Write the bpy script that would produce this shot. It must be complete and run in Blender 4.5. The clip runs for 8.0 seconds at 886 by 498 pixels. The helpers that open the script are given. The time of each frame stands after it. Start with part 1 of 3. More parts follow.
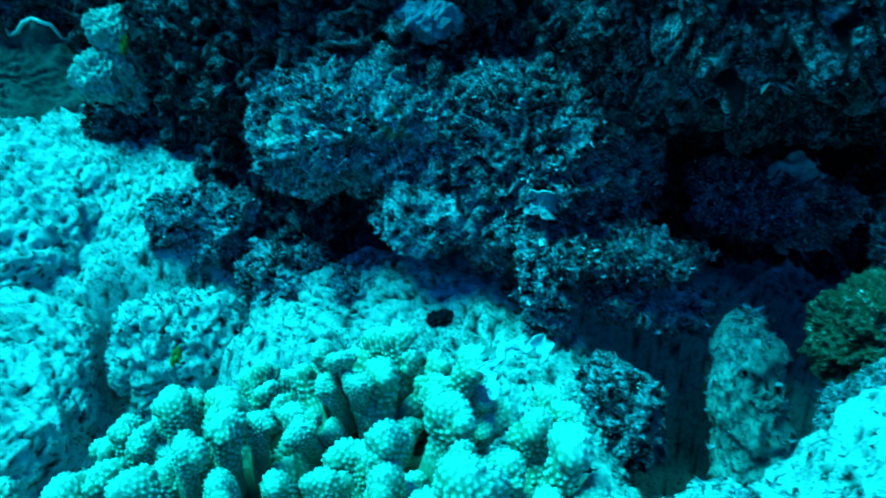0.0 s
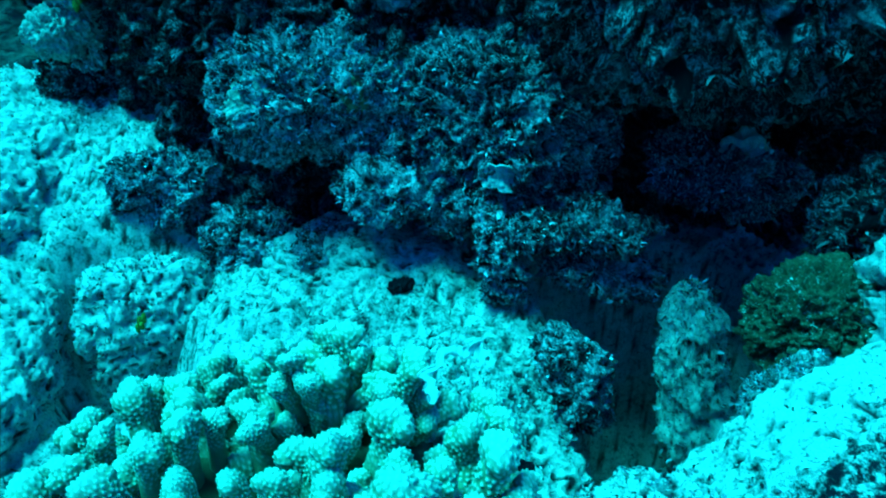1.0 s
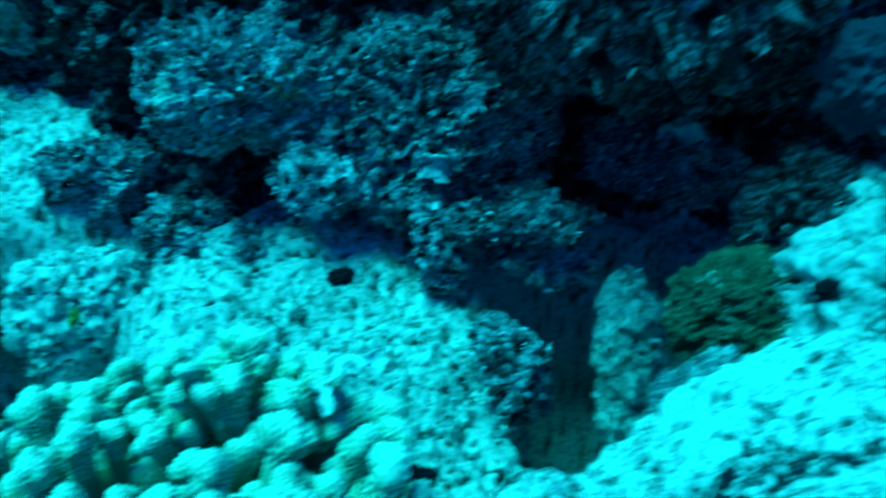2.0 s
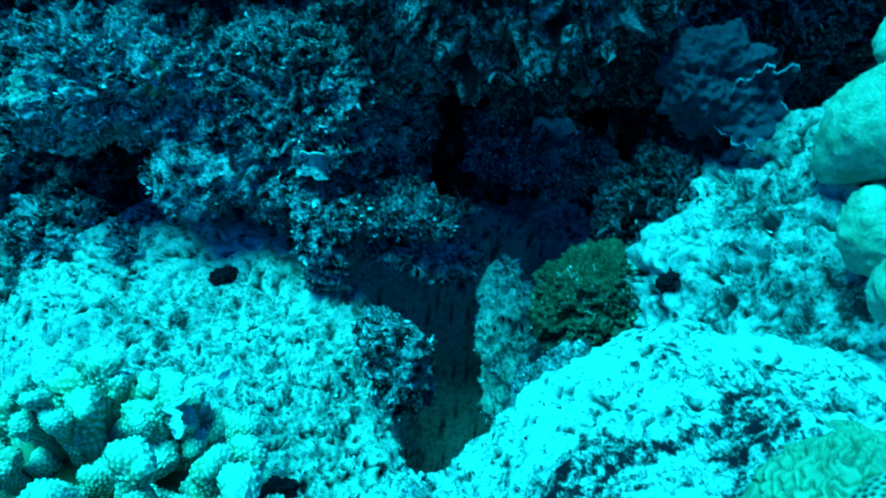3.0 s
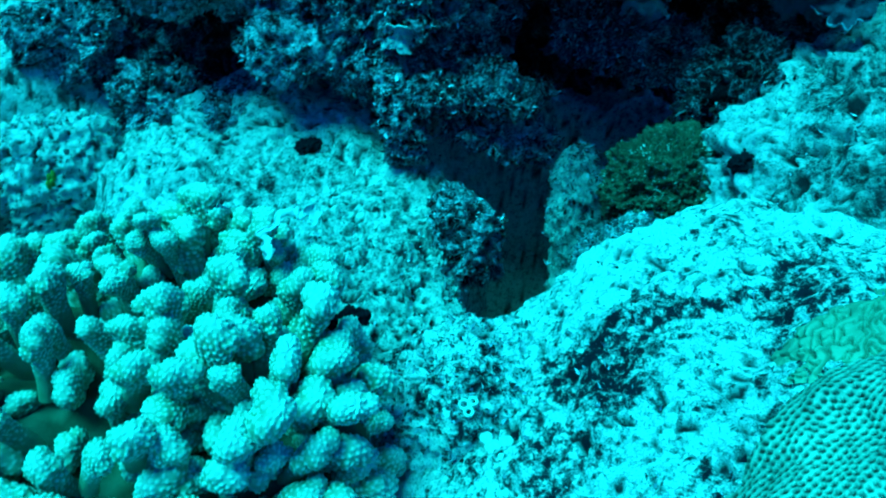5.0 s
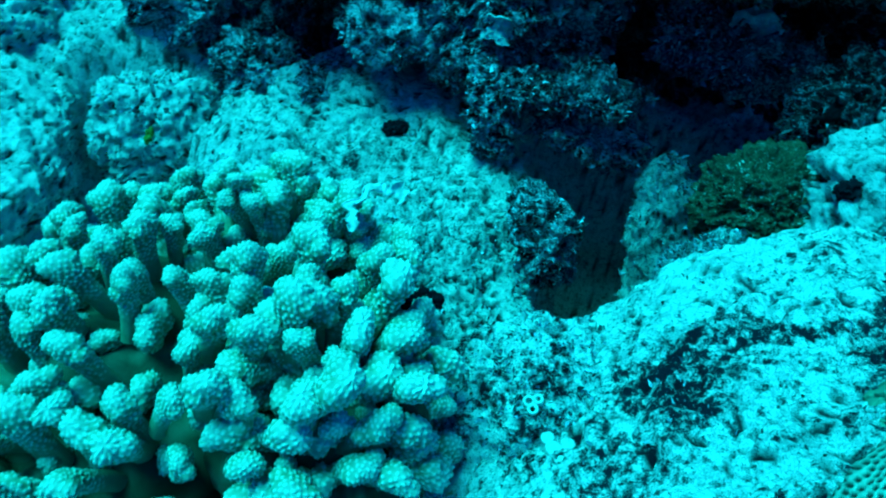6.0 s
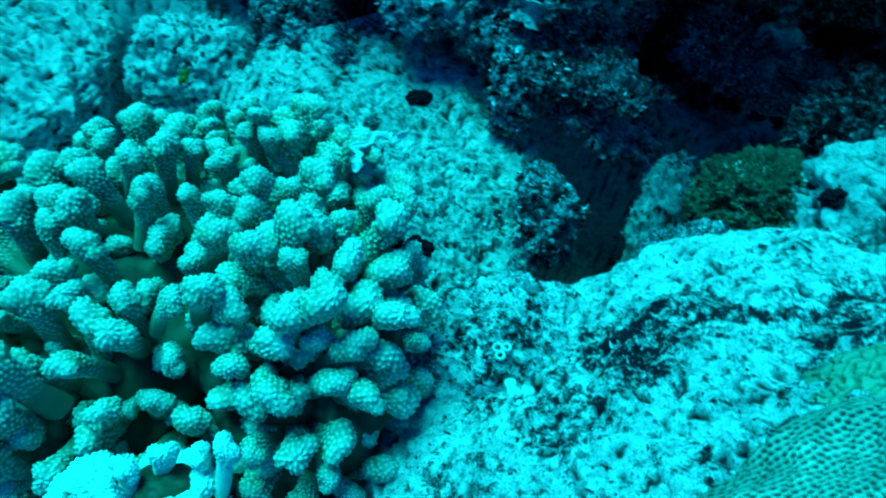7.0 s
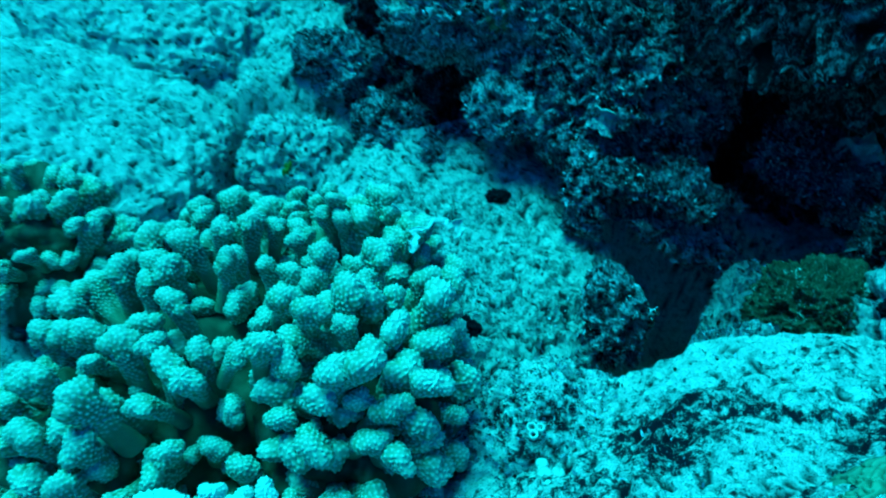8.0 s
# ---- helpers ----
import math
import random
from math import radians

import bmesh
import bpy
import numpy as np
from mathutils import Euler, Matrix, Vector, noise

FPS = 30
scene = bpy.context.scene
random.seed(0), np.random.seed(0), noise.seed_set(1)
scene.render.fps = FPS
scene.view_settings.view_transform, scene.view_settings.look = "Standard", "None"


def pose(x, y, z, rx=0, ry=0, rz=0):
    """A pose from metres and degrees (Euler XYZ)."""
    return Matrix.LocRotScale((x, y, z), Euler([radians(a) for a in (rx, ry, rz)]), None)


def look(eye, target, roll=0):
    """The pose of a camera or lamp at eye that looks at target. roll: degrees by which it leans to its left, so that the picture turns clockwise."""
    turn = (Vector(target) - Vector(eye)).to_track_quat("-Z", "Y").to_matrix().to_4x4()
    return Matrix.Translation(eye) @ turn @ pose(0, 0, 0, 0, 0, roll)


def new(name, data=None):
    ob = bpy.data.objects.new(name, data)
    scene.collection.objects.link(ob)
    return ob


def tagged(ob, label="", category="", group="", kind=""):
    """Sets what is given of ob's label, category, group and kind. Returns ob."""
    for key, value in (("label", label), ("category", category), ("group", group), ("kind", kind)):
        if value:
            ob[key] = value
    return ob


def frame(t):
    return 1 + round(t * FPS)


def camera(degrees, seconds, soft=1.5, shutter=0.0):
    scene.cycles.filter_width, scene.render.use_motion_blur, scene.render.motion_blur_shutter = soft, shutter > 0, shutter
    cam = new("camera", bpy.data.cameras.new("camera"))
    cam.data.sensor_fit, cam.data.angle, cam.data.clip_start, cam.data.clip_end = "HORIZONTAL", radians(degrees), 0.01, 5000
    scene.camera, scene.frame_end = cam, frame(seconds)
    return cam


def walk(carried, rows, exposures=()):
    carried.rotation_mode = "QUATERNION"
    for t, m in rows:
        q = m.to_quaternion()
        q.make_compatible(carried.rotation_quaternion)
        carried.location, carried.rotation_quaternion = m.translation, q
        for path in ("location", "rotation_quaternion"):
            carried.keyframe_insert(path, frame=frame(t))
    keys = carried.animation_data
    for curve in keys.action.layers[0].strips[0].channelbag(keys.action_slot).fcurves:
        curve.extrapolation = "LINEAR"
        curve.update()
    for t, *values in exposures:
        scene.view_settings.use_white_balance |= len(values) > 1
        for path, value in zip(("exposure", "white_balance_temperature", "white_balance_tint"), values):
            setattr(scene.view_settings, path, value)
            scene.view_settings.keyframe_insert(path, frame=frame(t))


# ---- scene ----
cam = camera(65.0, 8.0, 1.9, 0.7)
PATH = [
    (0, (-0.004, 0.0, 0.59), (0.001, 1.907, -0.012), -0.1),
    (0.5, (0.004, -0.001, 0.617), (0.067, 1.871, -0.085), 0.8),
    (1, (0.015, -0.004, 0.638), (0.094, 1.841, -0.129), 0.8),
    (1.5, (0.028, 0.011, 0.633), (0.081, 1.84, -0.173), -0.1),
    (2, (0.061, 0.009, 0.651), (0.221, 1.824, -0.174), 1.2),
    (2.2, (0.08, 0.003, 0.672), (0.346, 1.816, -0.131), 3.5),
    (3.3, (0.099, 0.002, 0.679), (0.522, 1.737, -0.221), 2.5),
    (3.5, (0.097, 0.008, 0.677), (0.492, 1.745, -0.233), 1.9),
    (4, (0.091, -0.005, 0.659), (0.379, 1.704, -0.339), 1.5),
    (4.2, (0.089, -0.015, 0.659), (0.347, 1.683, -0.365), 1.3),
    (5.3, (0.1, -0.043, 0.665), (0.233, 1.594, -0.475), 4.0),
    (5.5, (0.096, -0.036, 0.661), (0.172, 1.604, -0.481), 4.1),
    (6, (0.088, -0.04, 0.656), (0.082, 1.598, -0.491), 6.2),
    (6.5, (0.099, -0.07, 0.664), (0.139, 1.539, -0.523), 11.4),
    (7, (0.111, -0.082, 0.657), (0.063, 1.531, -0.525), 12.6),
    (7.5, (0.126, -0.086, 0.668), (-0.102, 1.576, -0.422), 11.1),
    (8, (0.153, -0.115, 0.672), (-0.232, 1.581, -0.315), 10.3),
]
EXPOSURES = [(0, 0.22), (2, 0.16), (3.3, 0.30), (4.2, 0.30), (5.3, -0.05), (7, -0.2), (8, -0.32)]
walk(cam, [(t, look(eye, target, roll)) for t, eye, target, roll in PATH], EXPOSURES)

# world and light: deep blue water all round, soft daylight from the surface above
world = bpy.data.worlds.new("water")
scene.world = world
world.use_nodes = True
bg = world.node_tree.nodes["Background"]
bg.inputs["Color"].default_value = (0.0, 0.165, 0.82, 1)
bg.inputs["Strength"].default_value = 1.15

sun = new("sun", bpy.data.lights.new("sun", "SUN"))
sun.data.energy = 11.7
sun.data.angle = radians(32)
sun.data.color = (0.004, 0.80, 0.80)
sun.matrix_world = look((-0.75, 0.04, 1.95), (0, 0.35, 0))


# ---- noise ----
PERM = np.random.RandomState(7).permutation(256)
PERM = np.concatenate([PERM, PERM, PERM])
GRAD = np.random.RandomState(8).normal(size=(256, 3))
GRAD /= np.linalg.norm(GRAD, axis=1)[:, None]
CELL = np.random.RandomState(9).rand(256, 3)


def hashed(i):
    i = i & 255
    return PERM[PERM[PERM[i[..., 0]] + i[..., 1]] + i[..., 2]]


def perlin(p):
    i = np.floor(p).astype(int)
    f = p - i
    u = f * f * f * (f * (f * 6 - 15) + 10)
    total = np.zeros(len(p))
    for a in (0, 1):
        for b in (0, 1):
            for c in (0, 1):
                o = np.array([a, b, c])
                w = np.prod(np.where(o == 1, u, 1 - u), axis=1)
                total += w * np.einsum("ij,ij->i", GRAD[hashed(i + o)], f - o)
    return total * 1.6


def fbm(p, octaves=4, gain=0.5):
    total, amp = np.zeros(len(p)), 1.0
    for n in range(octaves):
        total += amp * perlin(p * 2.03**n + 17.3 * n)
        amp *= gain
    return total


def ridged(p, octaves=4, gain=0.55):
    total, amp = np.zeros(len(p)), 1.0
    for n in range(octaves):
        total += amp * (0.5 - np.abs(perlin(p * 2.07**n + 31.7 * n)))
        amp *= gain
    return total


def billow(p, octaves=3, gain=0.55):
    """Rounded nodules with creases between them."""
    total, amp = np.zeros(len(p)), 1.0
    for n in range(octaves):
        total += amp * (np.sqrt(np.abs(perlin(p * 2.07**n + 31.7 * n)) + 0.01) - 0.45)
        amp *= gain
    return total


def cells(p):
    """Distances to the nearest and second nearest of scattered points, one to a unit cell."""
    i = np.floor(p).astype(int)
    f = p - i
    first, second = np.full(len(p), 9.0), np.full(len(p), 9.0)
    for a in (-1, 0, 1):
        for b in (-1, 0, 1):
            for c in (-1, 0, 1):
                o = np.array([a, b, c])
                d = np.linalg.norm(o + CELL[hashed(i + o)] - f, axis=1)
                second = np.minimum(second, np.maximum(first, d))
                first = np.minimum(first, d)
    return first, second


def step(a, b, x):
    t = np.clip((x - a) / (b - a), 0, 1)
    return t * t * (3 - 2 * t)


# ---- materials ----
def material(name):
    m = bpy.data.materials.new(name)
    m.use_nodes = True
    return m, m.node_tree.nodes, m.node_tree.links, m.node_tree.nodes["Principled BSDF"]


def noise_node(nodes, links, scale, detail=6.0, rough=0.6, distort=0.0):
    where = nodes.new("ShaderNodeTexCoord")
    n = nodes.new("ShaderNodeTexNoise")
    n.inputs["Scale"].default_value = scale
    n.inputs["Detail"].default_value = detail
    n.inputs["Roughness"].default_value = rough
    n.inputs["Distortion"].default_value = distort
    links.new(where.outputs["Object"], n.inputs["Vector"])
    return n.outputs["Fac"]


def ramp(nodes, links, value, stops):
    r = nodes.new("ShaderNodeValToRGB")
    e = r.color_ramp.elements
    while len(e) < len(stops):
        e.new(0.5)
    for k, (at, c) in zip(e, stops):
        k.position, k.color = at, (*c, 1)
    links.new(value, r.inputs["Fac"])
    return r.outputs["Color"]


def mixed(nodes, links, a, b, fac, blend="MIX"):
    m = nodes.new("ShaderNodeMix")
    m.data_type, m.blend_type = "RGBA", blend
    for socket, v in ((m.inputs["Factor"], fac), (m.inputs["A"], a), (m.inputs["B"], b)):
        if isinstance(v, (int, float)):
            socket.default_value = v
        elif isinstance(v, tuple):
            socket.default_value = (*v, 1)
        else:
            links.new(v, socket)
    return m.outputs["Result"]


def attribute(nodes, name):
    a = nodes.new("ShaderNodeAttribute")
    a.attribute_name = name
    return a.outputs["Fac"]


def bumped(nodes, links, bsdf, heights):
    last = None
    for value, distance, strength in heights:
        b = nodes.new("ShaderNodeBump")
        b.inputs["Distance"].default_value = distance
        b.inputs["Strength"].default_value = strength
        links.new(value, b.inputs["Height"])
        if last:
            links.new(last, b.inputs["Normal"])
        last = b.outputs["Normal"]
    links.new(last, bsdf.inputs["Normal"])


def rock_material(name, pale, mid, turf, patch=22.0, cover=0.5, contrast=0.13, share=0.55, blotch=0.42, spotty=1.25, lace=0.0):
    """Reef rock: pale sediment and coralline crust over dark turf, in patches and in fine grain; the mesh's "turf"
    attribute marks tufts, and pits whose shade is put into the colour.
    """
    m, nodes, links, bsdf = material(name)
    big = noise_node(nodes, links, patch, 7, 0.7)
    fine = noise_node(nodes, links, patch * 7, 8, 0.72)
    speck = noise_node(nodes, links, patch * 22, 4, 0.62)
    base = ramp(nodes, links, big, [(cover - contrast, turf), (cover, mid), (cover + contrast, pale)])
    grain = ramp(nodes, links, fine, [(cover - 0.06, turf), (cover, mid), (cover + 0.07, pale)])
    both = mixed(nodes, links, base, grain, share)
    holes = ramp(nodes, links, speck, [(0.30, (1, 1, 1)), (0.38, (0, 0, 0))])
    both = mixed(nodes, links, both, turf, holes)
    flecks = ramp(nodes, links, speck, [(0.61, (0, 0, 0)), (0.70, (1, 1, 1))])
    both = mixed(nodes, links, both, pale, flecks)
    spots = noise_node(nodes, links, patch * spotty, 10, 0.78)
    spots = mixed(nodes, links, spots, noise_node(nodes, links, patch * 0.22, 3, 0.6), 0.40)
    both = mixed(nodes, links, both, tuple(0.8 * v for v in turf), ramp(nodes, links, spots, [(blotch - 0.025, (1, 1, 1)), (blotch + 0.04, (0, 0, 0))]))
    if lace:
        veins = noise_node(nodes, links, patch * 2.4, 5, 0.58, 1.3)
        veins = ramp(nodes, links, veins, [(0.445, (0, 0, 0)), (0.485, (1, 1, 1)), (0.515, (1, 1, 1)), (0.56, (0, 0, 0))])
        veins = mixed(nodes, links, veins, ramp(nodes, links, fine, [(0.40, (0, 0, 0)), (0.58, (1, 1, 1))]), 1.0, "MULTIPLY")
        both = mixed(nodes, links, both, mixed(nodes, links, both, pale, lace), veins)
    # tufts are dark algae; pits get the same dark colour as their shade
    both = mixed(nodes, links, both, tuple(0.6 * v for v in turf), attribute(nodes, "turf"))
    grit = noise_node(nodes, links, 850, 3, 0.65)
    both = mixed(nodes, links, both, ramp(nodes, links, grit, [(0.34, (0.50, 0.50, 0.53)), (0.56, (1, 1, 1))]), 0.8, "MULTIPLY")
    links.new(both, bsdf.inputs["Base Color"])
    bsdf.inputs["Roughness"].default_value = 0.9
    bsdf.inputs["Specular IOR Level"].default_value = 0.06
    bumped(nodes, links, bsdf, [(big, 0.006, 0.3), (spots, 0.004, 0.35), (fine, 0.004, 0.9), (speck, 0.003, 1.0), (grit, 0.0012, 0.9)])
    return m


# the darkest tone of each rock leans to navy: water haze put into the colour
ROCK_PALE = rock_material("sediment_covered_rock", (0.62, 0.69, 0.68), (0.34, 0.39, 0.39), (0.025, 0.031, 0.042), 15, 0.46, 0.14, 0.58, 0.425, 3.0, 0.3)
# wall rock: its shade and the blue of that shade are in the colour
ROCK_SHADED = rock_material("shaded_reef_rock", (0.25, 0.30, 0.38), (0.034, 0.042, 0.064), (0.003, 0.0045, 0.011), 24, 0.54, 0.10, 0.6, 0.486, 2.0, 0.9)
# lighter copy of the wall rock for ledges and knobs that catch more light
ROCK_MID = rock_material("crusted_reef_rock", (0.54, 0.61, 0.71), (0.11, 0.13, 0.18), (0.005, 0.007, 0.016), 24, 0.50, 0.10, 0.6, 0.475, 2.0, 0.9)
# the crusted rock again, dimmed in colour for the shaded crevice and wall foot
ROCK_MID_SHADED = rock_material("shaded_crusted_rock", (0.38, 0.44, 0.54), (0.060, 0.075, 0.110), (0.004, 0.006, 0.014), 24, 0.52, 0.10, 0.6, 0.48, 2.0, 0.9)
ROCK_SILT = rock_material("bright_silt_rock", (0.64, 0.71, 0.70), (0.41, 0.47, 0.47), (0.04, 0.05, 0.06), 18, 0.44, 0.15, 0.5, 0.40, 3.0)
ROCK_SLOPE = rock_material("silty_slope_rock", (0.58, 0.66, 0.68), (0.36, 0.42, 0.43), (0.03, 0.038, 0.05), 20, 0.455, 0.15, 0.55, 0.44, 2.6, 0.3)
ROCK_PATCHY = rock_material("patchy_boulder_rock", (0.90, 0.95, 0.93), (0.60, 0.66, 0.66), (0.010, 0.016, 0.032), 36, 0.425, 0.07, 0.62, 0.452, 3.4)


def coral_material(name, low, high, tip):
    """Coral skin: pale round warts (the mesh's "wart" attribute) on a darker body, paler at the growing tips ("tip")."""
    m, nodes, links, bsdf = material(name)
    big = noise_node(nodes, links, 26, 4, 0.55)
    fine = noise_node(nodes, links, 700, 5, 0.6)
    base = mixed(nodes, links, low, high, ramp(nodes, links, big, [(0.36, (0, 0, 0)), (0.62, (1, 1, 1))]))
    wart = attribute(nodes, "wart")
    grown = mixed(nodes, links, base, tuple(0.62 * v for v in tip), attribute(nodes, "tip"))
    dots = mixed(nodes, links, grown, tip, 0.8)
    base = mixed(nodes, links, grown, dots, wart)
    grain = ramp(nodes, links, fine, [(0.3, (0.70, 0.70, 0.70)), (0.7, (1, 1, 1))])
    base = mixed(nodes, links, base, grain, 0.5, "MULTIPLY")
    links.new(base, bsdf.inputs["Base Color"])
    bsdf.inputs["Roughness"].default_value = 0.7
    bsdf.inputs["Specular IOR Level"].default_value = 0.25
    bumped(nodes, links, bsdf, [(fine, 0.0012, 0.7)])
    return m


CORAL = coral_material("cauliflower_coral_skin", (0.11, 0.18, 0.105), (0.21, 0.29, 0.195), (0.62, 0.70, 0.62))
# brighter copy of the coral skin, for heads that should look better lit
CORAL_LIT = coral_material("lit_coral_skin", (0.12, 0.19, 0.12), (0.22, 0.30, 0.21), (0.72, 0.77, 0.70))
CORAL_WHITE = coral_material("white_coral_skin", (0.50, 0.56, 0.50), (0.66, 0.70, 0.64), (0.92, 0.93, 0.90))
# near-black base colour carries the shade of the gaps between branches
CORAL_CORE_SHADED = coral_material("shaded_coral_base", (0.012, 0.022, 0.010), (0.03, 0.045, 0.022), (0.10, 0.13, 0.09))


# ---- mesh helpers ----
SPHERES = {}


def sphere(level):
    """Unit icosphere as arrays of vertices and faces."""
    if level not in SPHERES:
        bm = bmesh.new()
        bmesh.ops.create_icosphere(bm, subdivisions=level, radius=1)
        v = np.array([x.co[:] for x in bm.verts])
        f = np.array([[x.index for x in y.verts] for y in bm.faces])
        bm.free()
        SPHERES[level] = (v / np.linalg.norm(v, axis=1)[:, None], f)
    return SPHERES[level]


def mesh_of(name, verts, faces, mat, smooth=True, **values):
    me = bpy.data.meshes.new(name)
    me.from_pydata(verts.tolist(), [], faces.tolist() if hasattr(faces, "tolist") else faces)
    for key, v in values.items():
        me.attributes.new(key, "FLOAT", "POINT").data.foreach_set("value", np.asarray(v, float))
    me.polygons.foreach_set("use_smooth", [smooth] * len(me.polygons))
    me.materials.append(mat)
    return me


def part(name, me, parent, label=""):
    ob = new(name, me)
    ob.parent = parent
    return tagged(ob, label)


def turn(rx, ry, rz):
    return np.array(pose(0, 0, 0, rx, ry, rz).to_3x3())


def grid_faces(nu, nv):
    a = np.arange(nu * nv).reshape(nu, nv)
    return np.stack([a[:-1, :-1], a[1:, :-1], a[1:, 1:], a[:-1, 1:]], -1).reshape(-1, 4)


def crag(p, seed, rough, pits):
    """Relief of reef rock at world points p, in metres, and how much of a dark tuft or pit each point is."""
    q = p + seed * 3.71
    h = 0.42 * rough * fbm(q * 9, 3) + 0.30 * rough * billow(q * 20, 2, 0.5) + 0.16 * rough * fbm(q * 60, 3, 0.6)
    h = h + 0.0022 * fbm(q * 190, 2)
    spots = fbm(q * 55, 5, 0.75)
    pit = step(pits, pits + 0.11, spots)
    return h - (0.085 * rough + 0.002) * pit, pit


def rock(name, label, centre, radii, turns, seed, rough, mat, level=6, square=2.4, pits=0.42, category="rock", group=""):
    d, f = sphere(level)
    r = (np.abs(d) ** square).sum(1) ** (-1 / square)
    p = (d * r[:, None] * radii) @ turn(*turns).T
    n = ((d / radii) @ turn(*turns).T)
    n /= np.linalg.norm(n, axis=1)[:, None]
    world_p = p + centre
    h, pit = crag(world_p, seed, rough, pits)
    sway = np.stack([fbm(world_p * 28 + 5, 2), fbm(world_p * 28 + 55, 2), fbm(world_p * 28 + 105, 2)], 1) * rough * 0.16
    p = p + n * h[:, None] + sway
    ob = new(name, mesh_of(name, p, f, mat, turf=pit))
    ob.location = centre
    return tagged(ob, label, category, group)


# ---- ground: one sheet out to the horizon ----
def spread(lo, hi, pitch, far, grow=1.16):
    core = np.arange(lo, hi + pitch / 2, pitch)
    out, s = [], pitch
    while not out or out[-1] < far:
        s *= grow
        out.append((out[-1] if out else 0) + s)
    out = np.array(out)
    return np.concatenate([lo - out[::-1], core, hi + out])


def ground_height(x, y):
    z = 0.07 + 0.0 * x
    z = z + 0.13 * step(0.5, 0.95, y) * step(-0.5, -0.2, x)
    x = x + 0.030 * np.sin(13 * y + 1.0) + 0.014 * np.sin(37 * y) + 0.007 * np.sin(83 * y + 2)
    z = z - 0.48 * step(0.18, 0.27, x) * step(0.56, 0.44, x) * step(0.40, 0.55, y) * step(1.06, 0.94, y)
    z = z - 0.13 * step(-0.55, -0.48, x) * step(-0.28, -0.36, x) * step(0.72, 0.82, y) * step(1.14, 1.04, y)
    z = z + step(-0.28, -0.50, x) * (0.06 * step(0.8, 1.0, y) + 0.70 * np.clip(y - 0.98, 0, 0.45))
    far = np.clip(step(1.45, 2.2, y) + step(0.0, -0.5, y), 0, 1)
    return z * (1 - far) + 0.30 * far * step(-1.5, 1.0, y)


def build_ground():
    gx, gy = spread(-1.0, 0.75, 0.006, 40), spread(0.0, 1.55, 0.006, 40)
    xx, yy = np.meshgrid(gx, gy, indexing="ij")
    x, y = xx.ravel(), yy.ravel()
    z = ground_height(x, y)
    p = np.stack([x, y, z], 1)
    near = np.exp(-np.clip(np.hypot(x, y - 0.7) - 1.5, 0, None))
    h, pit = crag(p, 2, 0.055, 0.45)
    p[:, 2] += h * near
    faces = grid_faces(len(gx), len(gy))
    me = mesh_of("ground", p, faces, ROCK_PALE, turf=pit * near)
    ob = new("ground", me)
    return tagged(ob, "silt-covered pale reef floor rising to a rubble shelf", "sea floor", kind="structure")


def wall_depth(x, z):
    """How far away the reef wall stands at x and height z."""
    y = 1.13 + 0.42 * step(-0.28, -0.75, x) - 0.05 * step(0.2, 0.4, z) * step(-0.3, 0.0, x)
    y = y - step(0.40, 0.58, z) * (0.06 + 0.32 * step(0.14, 0.44, x) - 0.1 * step(0.5, 0.9, x))
    y = y - 0.10 * np.clip(z - 0.5, 0, 1) + 0.12 * step(0.66, 0.98, z)
    return y


def build_wall():
    """The craggy face, its rounded top that runs back, and its two ends: one thick reef mass."""
    gx, gz = np.arange(-1.5, 1.3, 0.0056), np.arange(-0.12, 1.0, 0.0054)
    over, side = np.linspace(0.01, 1, 90), np.linspace(0.03, 1, 16)
    gx = np.concatenate([-1.5 - 0.25 * side[::-1], gx, 1.3 + 0.25 * side])
    gz = np.concatenate([gz, 1.0 + over])
    xx, zz = np.meshgrid(gx, gz, indexing="ij")
    x, z = xx.ravel(), zz.ravel()
    back = np.clip(z - 1.0, 0, 1)
    end = np.clip(np.maximum(-1.5 - x, x - 1.3), 0, 0.25) / 0.25
    z = np.minimum(z, 1.0) + 0.10 * np.sin(back * math.pi) - 1.15 * back**4
    y = wall_depth(np.clip(x, -1.5, 1.3), np.minimum(z, 1.0)) * (1 - end**2) + 2.9 * end**2
    p = np.stack([x, y + (2.7 + 0.25 * np.sin(2.6 * x) - y) * back, z], 1)
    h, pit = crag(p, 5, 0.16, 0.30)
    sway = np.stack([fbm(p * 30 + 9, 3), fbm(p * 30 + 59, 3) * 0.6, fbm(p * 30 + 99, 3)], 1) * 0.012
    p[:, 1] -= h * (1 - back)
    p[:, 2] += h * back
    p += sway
    ob = new("wall_reef", mesh_of("wall_reef", p, grid_faces(len(gx), len(gz))[:, ::-1], ROCK_SHADED, turf=pit))
    return tagged(ob, "dark craggy overhanging reef wall with crusts and holes", "reef wall", kind="structure")


build_ground()
build_wall()

# ---- rocks ----
BOULDER = "pale boulder with dark algae patches at the edge of a crevice"
rock("boulder", BOULDER, (0.340, 0.205, 0.232), (0.25, 0.245, 0.15), (-8, -29, 27), 11, 0.027, ROCK_PATCHY, 7, 2.9, 0.62, "boulder")
rock("boulder", "pale silt-covered sloping rock under the reef wall", (0.635, 0.462, 0.372), (0.22, 0.19, 0.15), (8, -30, 10), 12, 0.05, ROCK_SLOPE, 7, 2.8, 0.48, "boulder")
rock("boulder", "low rounded foot of the patchy boulder beside the coral", (0.172, 0.325, 0.242), (0.078, 0.066, 0.095), (0, -24, 10), 27, 0.03, ROCK_PATCHY, 6, 2.4, 0.34, "boulder")
